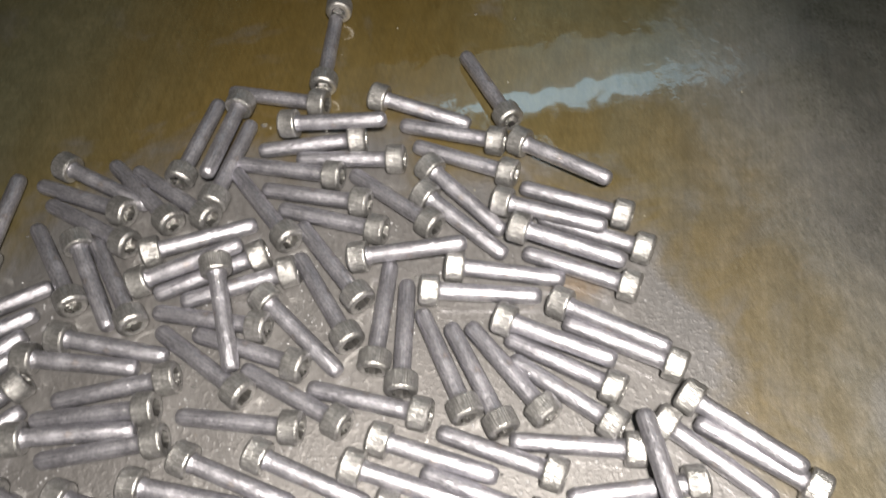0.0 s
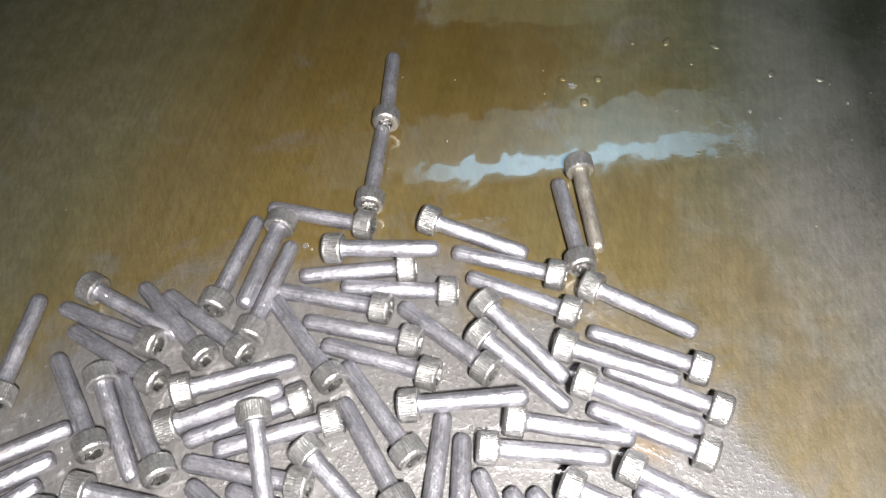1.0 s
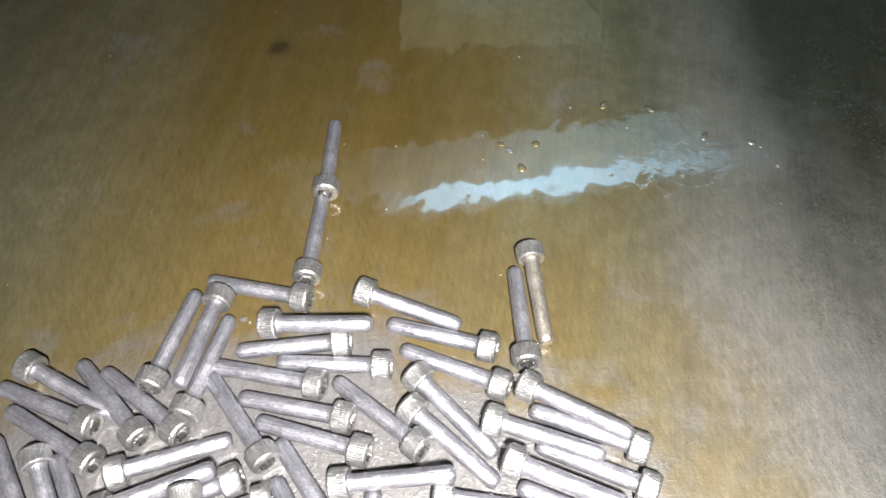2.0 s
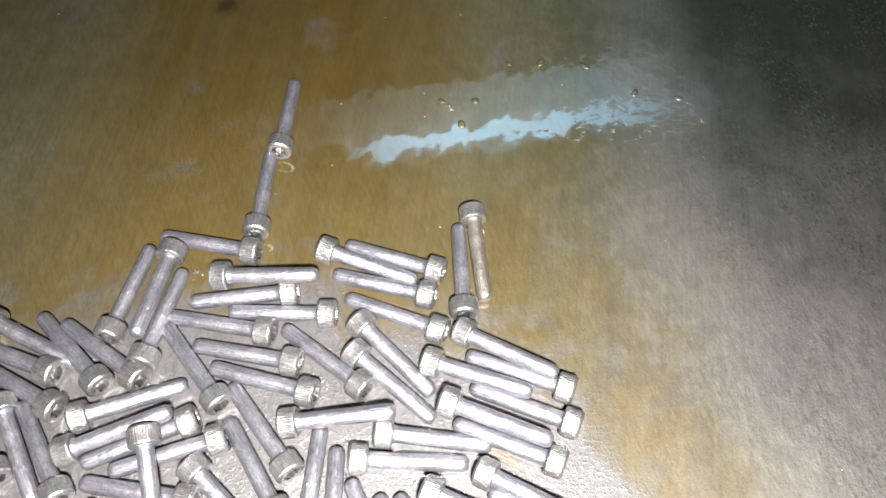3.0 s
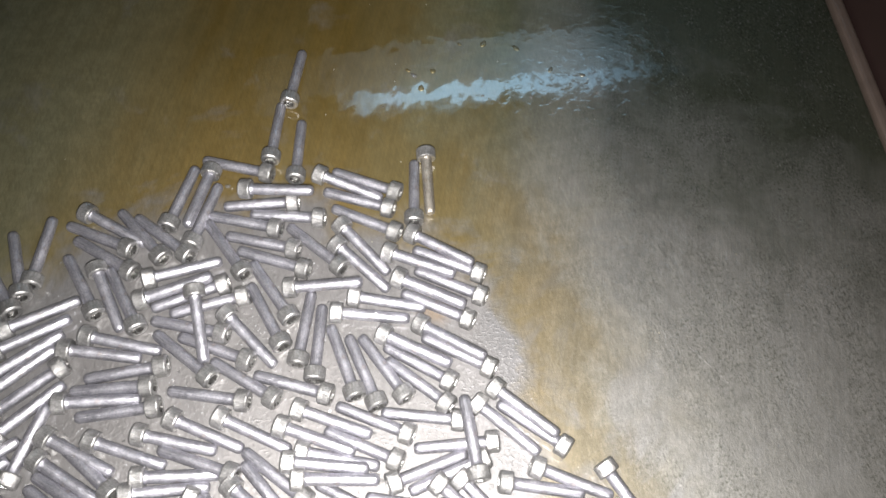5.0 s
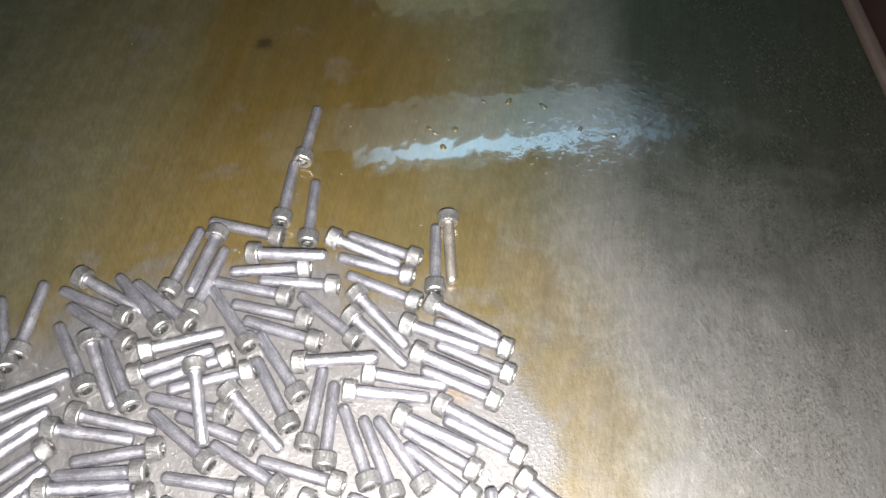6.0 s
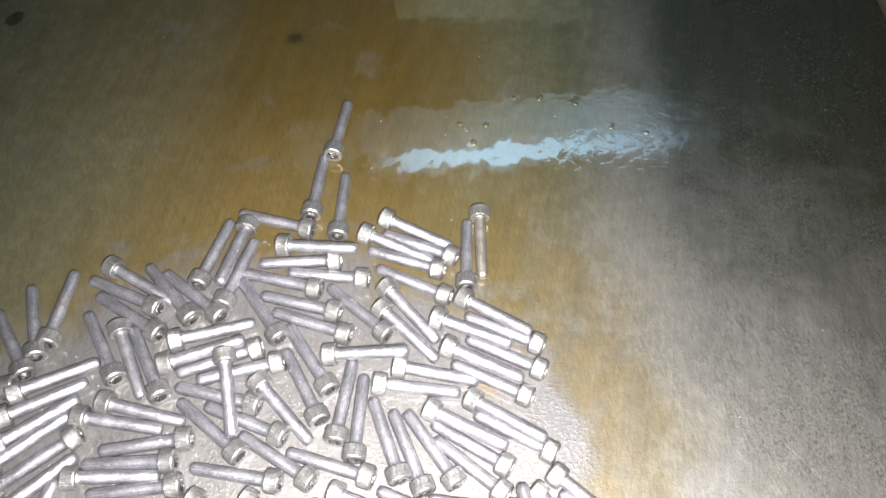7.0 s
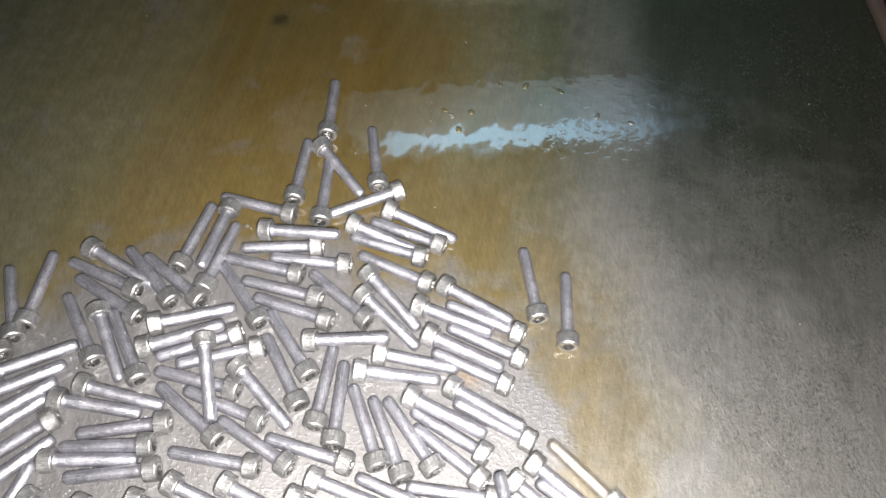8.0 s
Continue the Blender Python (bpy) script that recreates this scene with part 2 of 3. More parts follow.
    blot = maths(tree, "ADD", blot, maths(tree, "MULTIPLY", maths(tree, "SUBTRACT", noise_of(tree, flat, 160, 4), 0.5), 0.012))
    colour = blend(tree, ramp(tree, blot, (0.003, grey(0.5)), (0.010, grey(0))), colour, (0.20, 0.130, 0.06))
    drawn = noise_of(tree, coords(tree, (1, 0.03, 1), 0.10), 520, 4, 0.75)
    colour = blend(tree, maths(tree, "MULTIPLY", ramp(tree, drawn, (0.40, grey(1)), (0.60, grey(0))), 0.22), colour, blend(tree, 1.0, colour, (0.55, 0.55, 0.55), "MULTIPLY"))
    scratch = ramp(tree, noise_of(tree, coords(tree, (1, 0.05, 1), -0.75), 170, 3, 0.6), (0.74, grey(0)), (0.77, grey(1)))
    colour = blend(tree, maths(tree, "MULTIPLY", scratch, 0.25), colour, (0.55, 0.53, 0.48))
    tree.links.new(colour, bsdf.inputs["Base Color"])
    tree.links.new(maths(tree, "ADD", 0.62, maths(tree, "MULTIPLY", dry, 0.34)), bsdf.inputs["Metallic"])
    rough = maths(tree, "ADD", 0.40, maths(tree, "MULTIPLY", scour, 0.20))
    rough = maths(tree, "SUBTRACT", rough, maths(tree, "MULTIPLY", dry, 0.03))
    tree.links.new(rough, bsdf.inputs["Roughness"])
    # the film lies deepest along the run and breaks into beads before it dries out
    beads = noise_of(tree, flat, 95, 4, 0.7)
    wet = maths(tree, "ADD", maths(tree, "MULTIPLY", x, -3.2), maths(tree, "MULTIPLY", beads, 1.3))
    wet = ramp(tree, maths(tree, "ADD", wet, 0.42), (0.30, grey(0)), (0.52, grey(1)))
    tree.links.new(wet, bsdf.inputs["Coat Weight"])
    bsdf.inputs["Coat Roughness"].default_value = 0.03
    bsdf.inputs["Coat IOR"].default_value = 1.7
    ripple = maths(tree, "ADD", noise_of(tree, coords(tree, (1, 0.55, 1), 0.06), 88, 1, 0.4, 0.0), maths(tree, "MULTIPLY", beads, 0.05))
    drops = ramp(tree, noise_of(tree, flat, 150, 2, 0.5), (0.52, grey(0)), (0.64, grey(1)))
    beaded = maths(tree, "MULTIPLY", maths(tree, "SUBTRACT", x, 0.03), 7.0, clamp=True)
    ripple = maths(tree, "ADD", ripple, maths(tree, "MULTIPLY", maths(tree, "MULTIPLY", drops, beaded), 0.36))
    froth = maths(tree, "MULTIPLY", ramp(tree, noise_of(tree, flat, 420, 3, 0.6), (0.50, grey(0)), (0.75, grey(1))), washed)
    ripple = maths(tree, "ADD", ripple, maths(tree, "MULTIPLY", froth, 3.2))
    film = tree.nodes.new("ShaderNodeBump")
    film.inputs["Strength"].default_value, film.inputs["Distance"].default_value = 0.050, 0.003
    tree.links.new(ripple, film.inputs["Height"])
    tree.links.new(film.outputs[0], bsdf.inputs["Coat Normal"])
    bump(tree, maths(tree, "ADD", maths(tree, "MULTIPLY", froth, 1.8), maths(tree, "ADD", grain, maths(tree, "MULTIPLY", scour, 0.8))), bsdf, 0.25, 0.0006)
    return mat


def plain_material(name, colour, rough, metal=0.0, grain=30.0):
    mat, tree, bsdf = material(name)
    n = noise_of(tree, coords(tree), grain, 5, 0.6)
    tree.links.new(blend(tree, n, tuple(c * 0.7 for c in colour), tuple(min(1, c * 1.25) for c in colour)), bsdf.inputs["Base Color"])
    bsdf.inputs["Roughness"].default_value, bsdf.inputs["Metallic"].default_value = rough, metal
    bump(tree, n, bsdf, 0.2, 0.001)
    return mat


def glow_material(name, colour, strength, ends, depth=None):
    """A lit cover that is brightest along its middle and falls off towards its ends."""
    mat, tree, bsdf = material(name)
    where = tree.nodes.new("ShaderNodeSeparateXYZ")
    tree.links.new(coords(tree), where.inputs[0])
    level = ramp(tree, maths(tree, "ADD", where.outputs[0], 0.6), *((at, grey(v)) for at, v in ends))
    if depth:
        level = maths(tree, "MULTIPLY", level, ramp(tree, maths(tree, "ADD", maths(tree, "MULTIPLY", where.outputs[1], 2.0), 0.5), *((at, grey(v)) for at, v in depth)))
    bsdf.inputs["Base Color"].default_value = (0.1, 0.1, 0.1, 1)
    bsdf.inputs["Emission Color"].default_value = (*colour, 1)
    tree.links.new(maths(tree, "MULTIPLY", level, strength), bsdf.inputs["Emission Strength"])
    return mat


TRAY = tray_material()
SIDE = plain_material("rusty_painted_steel", (0.016, 0.008, 0.007), 0.5, 0.1)
EDGE = plain_material("worn_steel_edge", (0.075, 0.056, 0.047), 0.45, 0.4, 80.0)
WALL = plain_material("dim_workshop_wall", (0.10, 0.10, 0.085), 0.8, 0.0, 6.0)
TUBE = glow_material("lit_tube", (0.40, 0.72, 1.0), 6.3, ((0.22, 0.0), (0.33, 0.75), (0.50, 1.0), (0.68, 0.85), (0.85, 0.42), (1.0, 0.05)))
DIFFUSER = glow_material("dim_diffuser", (0.50, 0.78, 1.0), 2.3, ((0.03, 0.0), (0.07, 0.13), (0.20, 0.15), (0.23, 0.36), (0.45, 0.60), (0.70, 1.0), (0.88, 0.65), (1.0, 0.05)), ((0.345, 1.0), (0.45, 0.65), (0.65, 0.40)))
PANEL = glow_material("green_white_panel", (0.72, 0.85, 0.58), 0.36, ((0.0, 1.0), (0.5, 1.0), (0.75, 0.7), (1.0, 0.5)))
HOUSING = plain_material("grey_lamp_housing", (0.3, 0.3, 0.3), 0.5)


# ---- mesh helpers ----
def mesh_of(name, verts, faces, mat, smooth=None):
    me = bpy.data.meshes.new(name)
    me.from_pydata(verts, [], faces)
    bm = bmesh.new()
    bm.from_mesh(me)
    bmesh.ops.recalc_face_normals(bm, faces=bm.faces)
    bm.to_mesh(me)
    bm.free()
    me.materials.append(mat)
    if smooth is not None:
        me.polygons.foreach_set("use_smooth", [True] * len(me.polygons))
        me.set_sharp_from_angle(angle=radians(smooth))
    return me


def box_mesh(name, size, mat, edge=0.0):
    bm = bmesh.new()
    bmesh.ops.create_cube(bm, size=1.0)
    bmesh.ops.scale(bm, vec=size, verts=bm.verts)
    if edge:
        bmesh.ops.bevel(bm, geom=bm.edges[:], offset=edge, segments=3, affect="EDGES", profile=0.5)
    me = bpy.data.meshes.new(name)
    bm.to_mesh(me)
    bm.free()
    me.materials.append(mat)
    return me


def part(name, me, parent, label=""):
    ob = new(name, me)
    ob.parent = parent
    return tagged(ob, label)


def lathe(rings, segments, cap_last):
    """Rings of (x, radius as a function of the angle) round the x axis."""
    verts, faces = [], []
    for x, radius in rings:
        for k in range(segments):
            a = 2 * math.pi * k / segments
            r = radius(a, k) if callable(radius) else radius
            verts.append((x, r * math.cos(a), r * math.sin(a)))
    for i in range(len(rings) - 1):
        for k in range(segments):
            m = (k + 1) % segments
            faces.append((i * segments + k, i * segments + m, (i + 1) * segments + m, (i + 1) * segments + k))
    if cap_last:
        faces.append(tuple(range((len(rings) - 1) * segments, len(rings) * segments)))
    return verts, faces


# ---- structure ----
def build_setting():
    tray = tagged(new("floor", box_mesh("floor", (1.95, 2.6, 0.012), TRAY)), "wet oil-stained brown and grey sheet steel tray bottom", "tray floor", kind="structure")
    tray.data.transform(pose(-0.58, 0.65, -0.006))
    # the side of the tray with its worn rounded edge
    side = tagged(new("wall_east", box_mesh("wall_east", (0.012, 2.6, 0.16), SIDE, 0.003)), "dark reddish-brown steel side wall of the tray", "tray wall", kind="structure")
    side.matrix_world = pose(0.344, 0.60, 0.080, 0, 0, 9.0)
    seam = tagged(new("trim", box_mesh("trim", (0.012, 2.6, 0.010), EDGE, 0.004)), "worn bare steel edge along the tray side", "edge trim", kind="structure")
    seam.matrix_world = pose(0.331, 0.60, 0.004, 0, 0, 9.0)
    for name, size, at in (("wall_north", (5.0, 0.1, 2.6), (0, 2.6, 1.2)), ("wall_south", (5.0, 0.1, 2.6), (0, -1.9, 1.2)),
                           ("wall_west", (0.1, 4.6, 2.6), (-2.5, 0.35, 1.2)), ("wall_far_east", (0.1, 4.6, 2.6), (2.5, 0.35, 1.2))):
        ob = tagged(new(name, box_mesh(name, size, WALL)), "plain dim grey workshop wall", "wall", kind="structure")
        ob.matrix_world = pose(*at)
    ob = tagged(new("ceiling", box_mesh("ceiling", (5.0, 4.6, 0.1), WALL)), "plain dim workshop ceiling", "ceiling", kind="structure")
    ob.matrix_world = pose(0, 0.35, 2.55)
    ob = tagged(new("ground", box_mesh("ground", (5.0, 4.6, 0.1), WALL)), "plain dark workshop floor under the tray", "floor", kind="structure")
    ob.matrix_world = pose(0, 0.35, -0.064)


def build_lamp():
    lamp = tagged(new("strip_light"), "lit bluish-white strip light hung over the wet tray", "lamp")
    lamp.matrix_world = pose(0.08, 1.262, 1.0, 0, 0, 12.7)
    part("housing", box_mesh("housing", (1.20, 0.22, 0.03), HOUSING, 0.004), lamp).matrix_basis = pose(0.02, 0.0, 0.035)
    part("diffuser", box_mesh("diffuser", (1.16, 0.155, 0.012), DIFFUSER, 0.003), lamp, "dim milky diffuser").matrix_basis = pose(0.02, 0.012, 0.012)
    for side in (-0.3, 0.3):
        part("hanger", box_mesh("hanger", (0.008, 0.008, 1.46), HOUSING), lamp, "thin suspension rod").matrix_basis = pose(side, 0, 0.775)
    part("tube", box_mesh("tube", (0.94, 0.038, 0.026), TUBE, 0.012), lamp, "bright bluish tube").matrix_basis = pose(0.02, -0.069, 0.004)
    far = tagged(new("ceiling_light"), "dim greenish-white panel light hung beyond the tray", "lamp")
    far.matrix_world = pose(-0.01, 1.76, 1.0, 0, 0, 6)
    part("housing", box_mesh("housing", (0.54, 0.30, 0.03), HOUSING, 0.004), far).matrix_basis = pose(0, 0, 0.035)
    part("diffuser", box_mesh("diffuser", (0.50, 0.26, 0.012), PANEL, 0.003), far, "dim greenish diffuser").matrix_basis = pose(0, 0, 0.012)
    for side in (-0.15, 0.15):
        part("hanger", box_mesh("hanger", (0.008, 0.008, 1.46), HOUSING), far, "thin suspension rod").matrix_basis = pose(side, 0, 0.775)


build_setting()
build_lamp()


# ---- film and dirt on the tray ----
WATER = plain_material("clear_water", (0.85, 0.85, 0.83), 0.10, 0.0, 300.0)
WATER.node_tree.nodes["Principled BSDF"].inputs["Transmission Weight"].default_value = 0.92
WATER.node_tree.nodes["Principled BSDF"].inputs["IOR"].default_value = 1.33
CLEAR = WATER.copy()
CLEAR.name = "clear_bubble"
CLEAR.node_tree.nodes["Principled BSDF"].inputs["Roughness"].default_value = 0.0
CLEAR.node_tree.nodes["Principled BSDF"].inputs["Transmission Weight"].default_value = 1.0
# froth bubbles as pale opaque beads; the colour stands in for torch glints
FROTH = plain_material("pale_froth", (0.26, 0.26, 0.27), 0.25, 0.0, 500.0)
CHIPS = plain_material("bright_steel_chips", (0.30, 0.28, 0.22), 0.5, 0.4, 400.0)


def domes(name, rng, count, spot, size, mat, flat):
    """Many small rounded lumps lying on the tray, as one mesh."""
    verts, faces = [], []
    for _ in range(count):
        cx, cy = spot(rng)
        r, turn, long = size(rng), rng.uniform(0, math.pi), rng.uniform(1.0, 1.9)
        n, first = 10, len(verts)
        for ring, (scale, z) in enumerate(((1.0, -0.0004), (0.93, 0.35 * flat * r), (0.6, 0.8 * flat * r), (0.2, flat * r))):
            for k in range(n):
                a = 2 * math.pi * k / n
                u, v = r * long * scale * math.cos(a), r * scale * math.sin(a) * (1 + 0.15 * math.sin(3 * a + turn))
                verts.append((cx + u * math.cos(turn) - v * math.sin(turn), cy + u * math.sin(turn) + v * math.cos(turn), z))
        for ring in range(3):
            for k in range(n):
                m = (k + 1) % n
                faces.append((first + ring * n + k, first + ring * n + m, first + (ring + 1) * n + m, first + (ring + 1) * n + k))
        faces.append(tuple(first + 3 * n + k for k in range(n)))
    return new(name, mesh_of(name, verts, faces, mat, 60))


RNG = random.Random(11)
BUBBLE = (-0.392, 0.497)
tagged(domes("metal_specks", RNG, 80, lambda g: (g.uniform(-0.42, 0.33), g.uniform(0.0, 0.68)), lambda g: g.uniform(0.0002, 0.0005), CHIPS, 0.5),
       "tiny bright metal chips scattered over the tray", "chips", kind="stuff")


# ---- cap screws ----
def hex_radius(a, k):
    return 0.0037 / math.cos((a + math.pi / 6) % (math.pi / 3) - math.pi / 6)


def screw_meshes():
    seg = 88

    def knurl(r):
        return lambda a, k: r - (0.00025 if k % 2 else 0.0)

    head_rings = [(0.0003, hex_radius), (0.0, 0.0049), (0.0, 0.0058), (0.0003, 0.0065), (0.0009, 0.0070), (0.0013, 0.0072), (0.0015, knurl(0.0073)), (0.0078, knurl(0.0073)),
                  (0.0081, 0.0072), (0.0087, 0.0070), (0.0090, 0.0066), (0.0090, 0.0039)]
    head = mesh_of("head", *lathe(head_rings, seg, False), HEAD, 24)
    sock_rings = [(0.0003, hex_radius), (0.0042, hex_radius), (0.0048, 0.0027), (0.0054, 0.0005)]
    socket = mesh_of("socket", *lathe(sock_rings, 48, True), SOCKET, 30)
    shank_rings = [(0.0088, 0.0046), (0.0094, 0.0044), (0.0102, 0.00405), (0.0120, 0.0040), (0.0320, 0.0040), (0.0515, 0.00395), (0.0530, 0.0037), (0.0543, 0.0031), (0.0548, 0.0025), (0.0550, 0.0020)]
    shank = mesh_of("shank", *lathe(shank_rings, 36, True), SHANK, 35)
    return head, socket, shank


HEAD_MESH, SOCKET_MESH, SHANK_MESH = screw_meshes()
WORDS = "unthreaded grey steel socket-head cap screw blank"


STAINED_MESH = SHANK_MESH.copy()
STAINED_MESH.materials[0] = STAINED


def make_screw(m, label, shank=None):
    thing = tagged(new("cap_screw"), label, "screw", "loose cap screws in the tray")
    thing.matrix_world = m
    top = part("head", HEAD_MESH, thing, "knurled bare steel head")
    part("socket", SOCKET_MESH, top, "hexagonal recess")
    part("shank", shank or SHANK_MESH, thing)
    return thing


FIRST = make_screw(pose(-0.30, 0.02, 0.0073, 0, 3.3, 200), WORDS + " lying in the wet tray")


def screw(x, y, z, tilt, yaw, spin, label=""):
    """One screw: the middle of its head's face in millimetres, the dip of its shank, its heading and its roll."""
    made = copy_thing(FIRST, pose(x / 1000, y / 1000, z / 1000, spin, tilt, yaw))
    return tagged(made, label or WORDS + " lying in the pile")


screw(-267.5, 194.6, 7.3, 3.3, 130.2, 15)
screw(-265.2, 206.6, 7.3, 3.3, 114.2, 37)
screw(-262.4, 216.0, 7.3, 3.3, 90.3, 34)
screw(-273.9, 181.5, 7.3, 3.3, 31.2, 8)
screw(-270.8, 188.3, 7.3, 3.3, -159.3, 23)
screw(-275.4, 165.7, 7.3, 3.3, 33.7, 58)
screw(-272.4, 148.6, 7.3, 3.3, 41.9, 38)
screw(-271.5, 135.3, 7.3, 3.3, 46.4, 30)
screw(-222.6, 163.7, 7.3, 3.3, -137.5, 40)
screw(-257.9, 109.9, 7.3, 3.3, 48.4, 37)
screw(-239.5, 82.6, 7.3, 3.3, 78.5, 4)
screw(-281.5, 77.0, 7.3, 3.3, 40.5, 38)
screw(-281.9, 61.5, 7.3, 3.3, 45.0, 0)
screw(-256.6, 125.9, 7.3, 3.3, 177.6, 58)
screw(-269.1, 149.8, 7.3, 3.3, 177.6, 53)
screw(-211.9, 197.8, 7.3, 3.3, 126.9, 30)
screw(-222.9, 236.1, 7.3, 3.3, -58.5, 16)
screw(-181.6, 189.7, 7.3, 3.3, 125.1, 35)
screw(-242.5, 277.2, 7.3, 3.3, -23.6, 14)
screw(-198.6, 248.5, 7.3, 3.3, 161.6, 12)
screw(-193.2, 230.8, 7.3, 3.3, 154.0, 45)
screw(-175.7, 243.0, 7.3, 3.3, 137.7, 30)
screw(-157.6, 246.6, 7.3, 3.3, 147.2, 34)
screw(-179.5, 267.7, 7.3, 3.3, 79.7, 53)
screw(-155.3, 320.4, 9.7, -6.2, -97.7, 35)
screw(-160.1, 254.4, 7.3, 3.3, 79.2, 30)
screw(-111.3, 318.7, 7.3, 3.3, 170.1, 25)
screw(-115.3, 329.6, 7.3, 3.3, 90.0, 40)
screw(-132.3, 302.1, 11.2, -7, -0.9, 55)
screw(-88.5, 297.2, 7.3, 3.3, -172.4, 9)
screw(-67.8, 284.9, 7.3, 3.3, 179.5, 14)
screw(-97.8, 273.6, 7.3, 3.3, 171.4, 40)
screw(-82.6, 258.2, 7.3, 3.3, 171.1, 9)
screw(-73.3, 242.9, 7.3, 3.3, 166.5, 55)
screw(-117.3, 235.4, 7.3, 3.3, 130.7, 59)
screw(-187.4, 226.6, 7.3, 3.3, 21.4, 33)
screw(-188.8, 210.2, 7.3, -7, 21.7, 24)
screw(-127.4, 229.8, 7.3, 3.3, -155.3, 47)
screw(-112.1, 221.5, 7.3, 3.3, -161.2, 0)
screw(-148.6, 221.7, 17.2, 6.7, -72.6, 42, label=WORDS + " lying across other screws")
screw(-128.4, 209.0, 7.3, 3.3, -41.2, 49)
screw(-120.9, 191.6, 7.3, 3.3, 172.8, 4)
screw(-101.8, 173.5, 7.3, 3.3, 164.0, 10)
screw(-125.4, 159.4, 7.3, 3.3, 146.4, 48)
screw(-218.7, 183.8, 7.3, 3.3, -6.8, 37)
screw(-230.9, 173.0, 7.3, 3.3, -1.7, 2)
screw(-156.4, 167.5, 7.3, 3.3, -166.3, 19)
screw(-162.1, 153.3, 7.3, 3.3, -172.0, 49)
screw(-224.6, 136.5, 7.3, 3.3, 8.2, 1)
screw(-155.2, 140.1, 7.3, 3.3, -168.1, 52)
screw(-99.1, 147.0, 7.3, 3.3, 176.0, 55)
screw(-80.7, 148.6, 7.3, 3.3, 153.3, 17)
screw(-46.1, 154.7, 7.3, 3.3, 168.4, 30)
screw(-80.1, 204.9, 7.3, 3.3, 129.8, 38)
screw(-82.9, 184.9, 7.3, 3.3, 124.3, 46)
screw(-72.4, 173.3, 7.3, 3.3, 87.5, 58)
screw(-59.7, 163.8, 7.3, 3.3, 91.8, 56)
screw(-58.7, 283.2, 7.3, 3.3, -42.5, 24)
screw(-60.2, 267.2, 7.3, 3.3, -38.1, 45)
screw(-49.3, 245.6, 7.3, 3.3, 144.3, 50)
screw(-89.1, 228.0, 7.3, -8.5, 5.9, 58)
screw(-44.8, 226.0, 7.3, 3.3, -4.0, 27)
screw(-55.5, 212.9, 7.3, 3.3, 0.3, 25)
screw(-18.7, 296.5, 7.3, 3.3, 167.3, 46)
screw(-12.6, 276.9, 7.3, 3.3, 160.3, 51)
screw(-23.6, 262.5, 7.3, -4.8, -17.6, 36)
screw(-21.2, 200.5, 9.3, -2.1, -21.2, 28)
screw(3.3, 210.3, 7.6, -6.9, -26.1, 59)
screw(59.7, 179.9, 7.3, 3.3, 157.5, 8)
screw(33.4, 168.6, 7.3, 3.3, 154.3, 56)
screw(32.1, 152.7, 7.3, 3.3, 146.8, 23)
screw(-30.5, 154.5, 7.3, 3.3, 115.6, 6)
screw(-15.3, 149.2, 7.3, 3.3, 118.1, 2)
screw(3.0, 156.1, 7.3, 3.3, 130.4, 8)
screw(51.8, 105.1, 18.8, 3.1, 103.5, 31, label=WORDS + " lying across other screws")
screw(56.3, 170.3, 7.3, -4.5, -35.5, 13)
screw(109.1, 130.7, 7.3, 3.3, 149.3, 16)
screw(45.0, 159.1, 7.3, 3.3, -35.0, 43)
screw(83.8, 119.7, 7.3, 3.3, -16.6, 27)
screw(129.0, 124.7, 7.3, 3.3, -51.7, 49)
screw(63.9, 107.9, 7.3, 3.3, -3.6, 40)
screw(124.2, 94.1, 7.3, 3.3, -179.8, 54)
screw(41.3, 144.7, 7.3, 3.3, 177.9, 19)
screw(63.8, 133.2, 7.3, 3.3, -171.3, 26)
screw(-5.5, 100.4, 7.3, 3.3, 26.4, 32)
screw(57.5, 123.1, 7.3, 3.3, -152.7, 53)
screw(9.0, 132.4, 7.3, 3.3, 162.2, 24)
screw(3.2, 114.9, 7.3, 3.3, 161.2, 36)
screw(-71.2, 145.2, 7.3, 0.8, -14.7, 22)
screw(-80.4, 132.8, 10.8, 3.2, -14.3, 34)
screw(-120.3, 136.7, 7.3, 3.3, -19.5, 37)
screw(-72.1, 109.1, 15.1, 4, 0.0, 26, label=WORDS + " lying across other screws")
screw(-64.7, 98.6, 15.7, 5.1, 4.6, 37, label=WORDS + " lying across other screws")
screw(-65.8, 117.6, 7.3, 3.3, -5.6, 14)
screw(-169.4, 121.3, 7.3, 3.3, -7.2, 57)
screw(-150.7, 133.6, 7.3, 3.3, -18.0, 21)
screw(-98.7, 99.6, 7.3, 3.3, 165.7, 43)
screw(-198.3, 115.5, 7.3, 3.3, -13.3, 58)
screw(-164.2, 93.7, 7.3, 3.3, 7.0, 59)
screw(-169.0, 83.0, 7.3, 3.3, 10.1, 1)
screw(-165.3, 67.6, 7.3, 3.3, 19.9, 54)
screw(-227.4, 116.5, 7.3, 3.3, -21.9, 17)
screw(-228.2, 102.3, 7.3, 3.3, -26.4, 38)
screw(-171.3, 82.3, 7.3, 3.3, 145.0, 42)
screw(-175.1, 68.0, 7.3, 3.3, 154.6, 44)
screw(-180.3, 55.8, 7.3, 3.3, 149.2, 10)
screw(-52.0, 86.4, 7.3, 3.3, 147.4, 44)
screw(-57.5, 71.0, 7.3, 3.3, 136.9, 55)
screw(-105.0, 95.8, 7.3, -5.7, -35.3, 20)
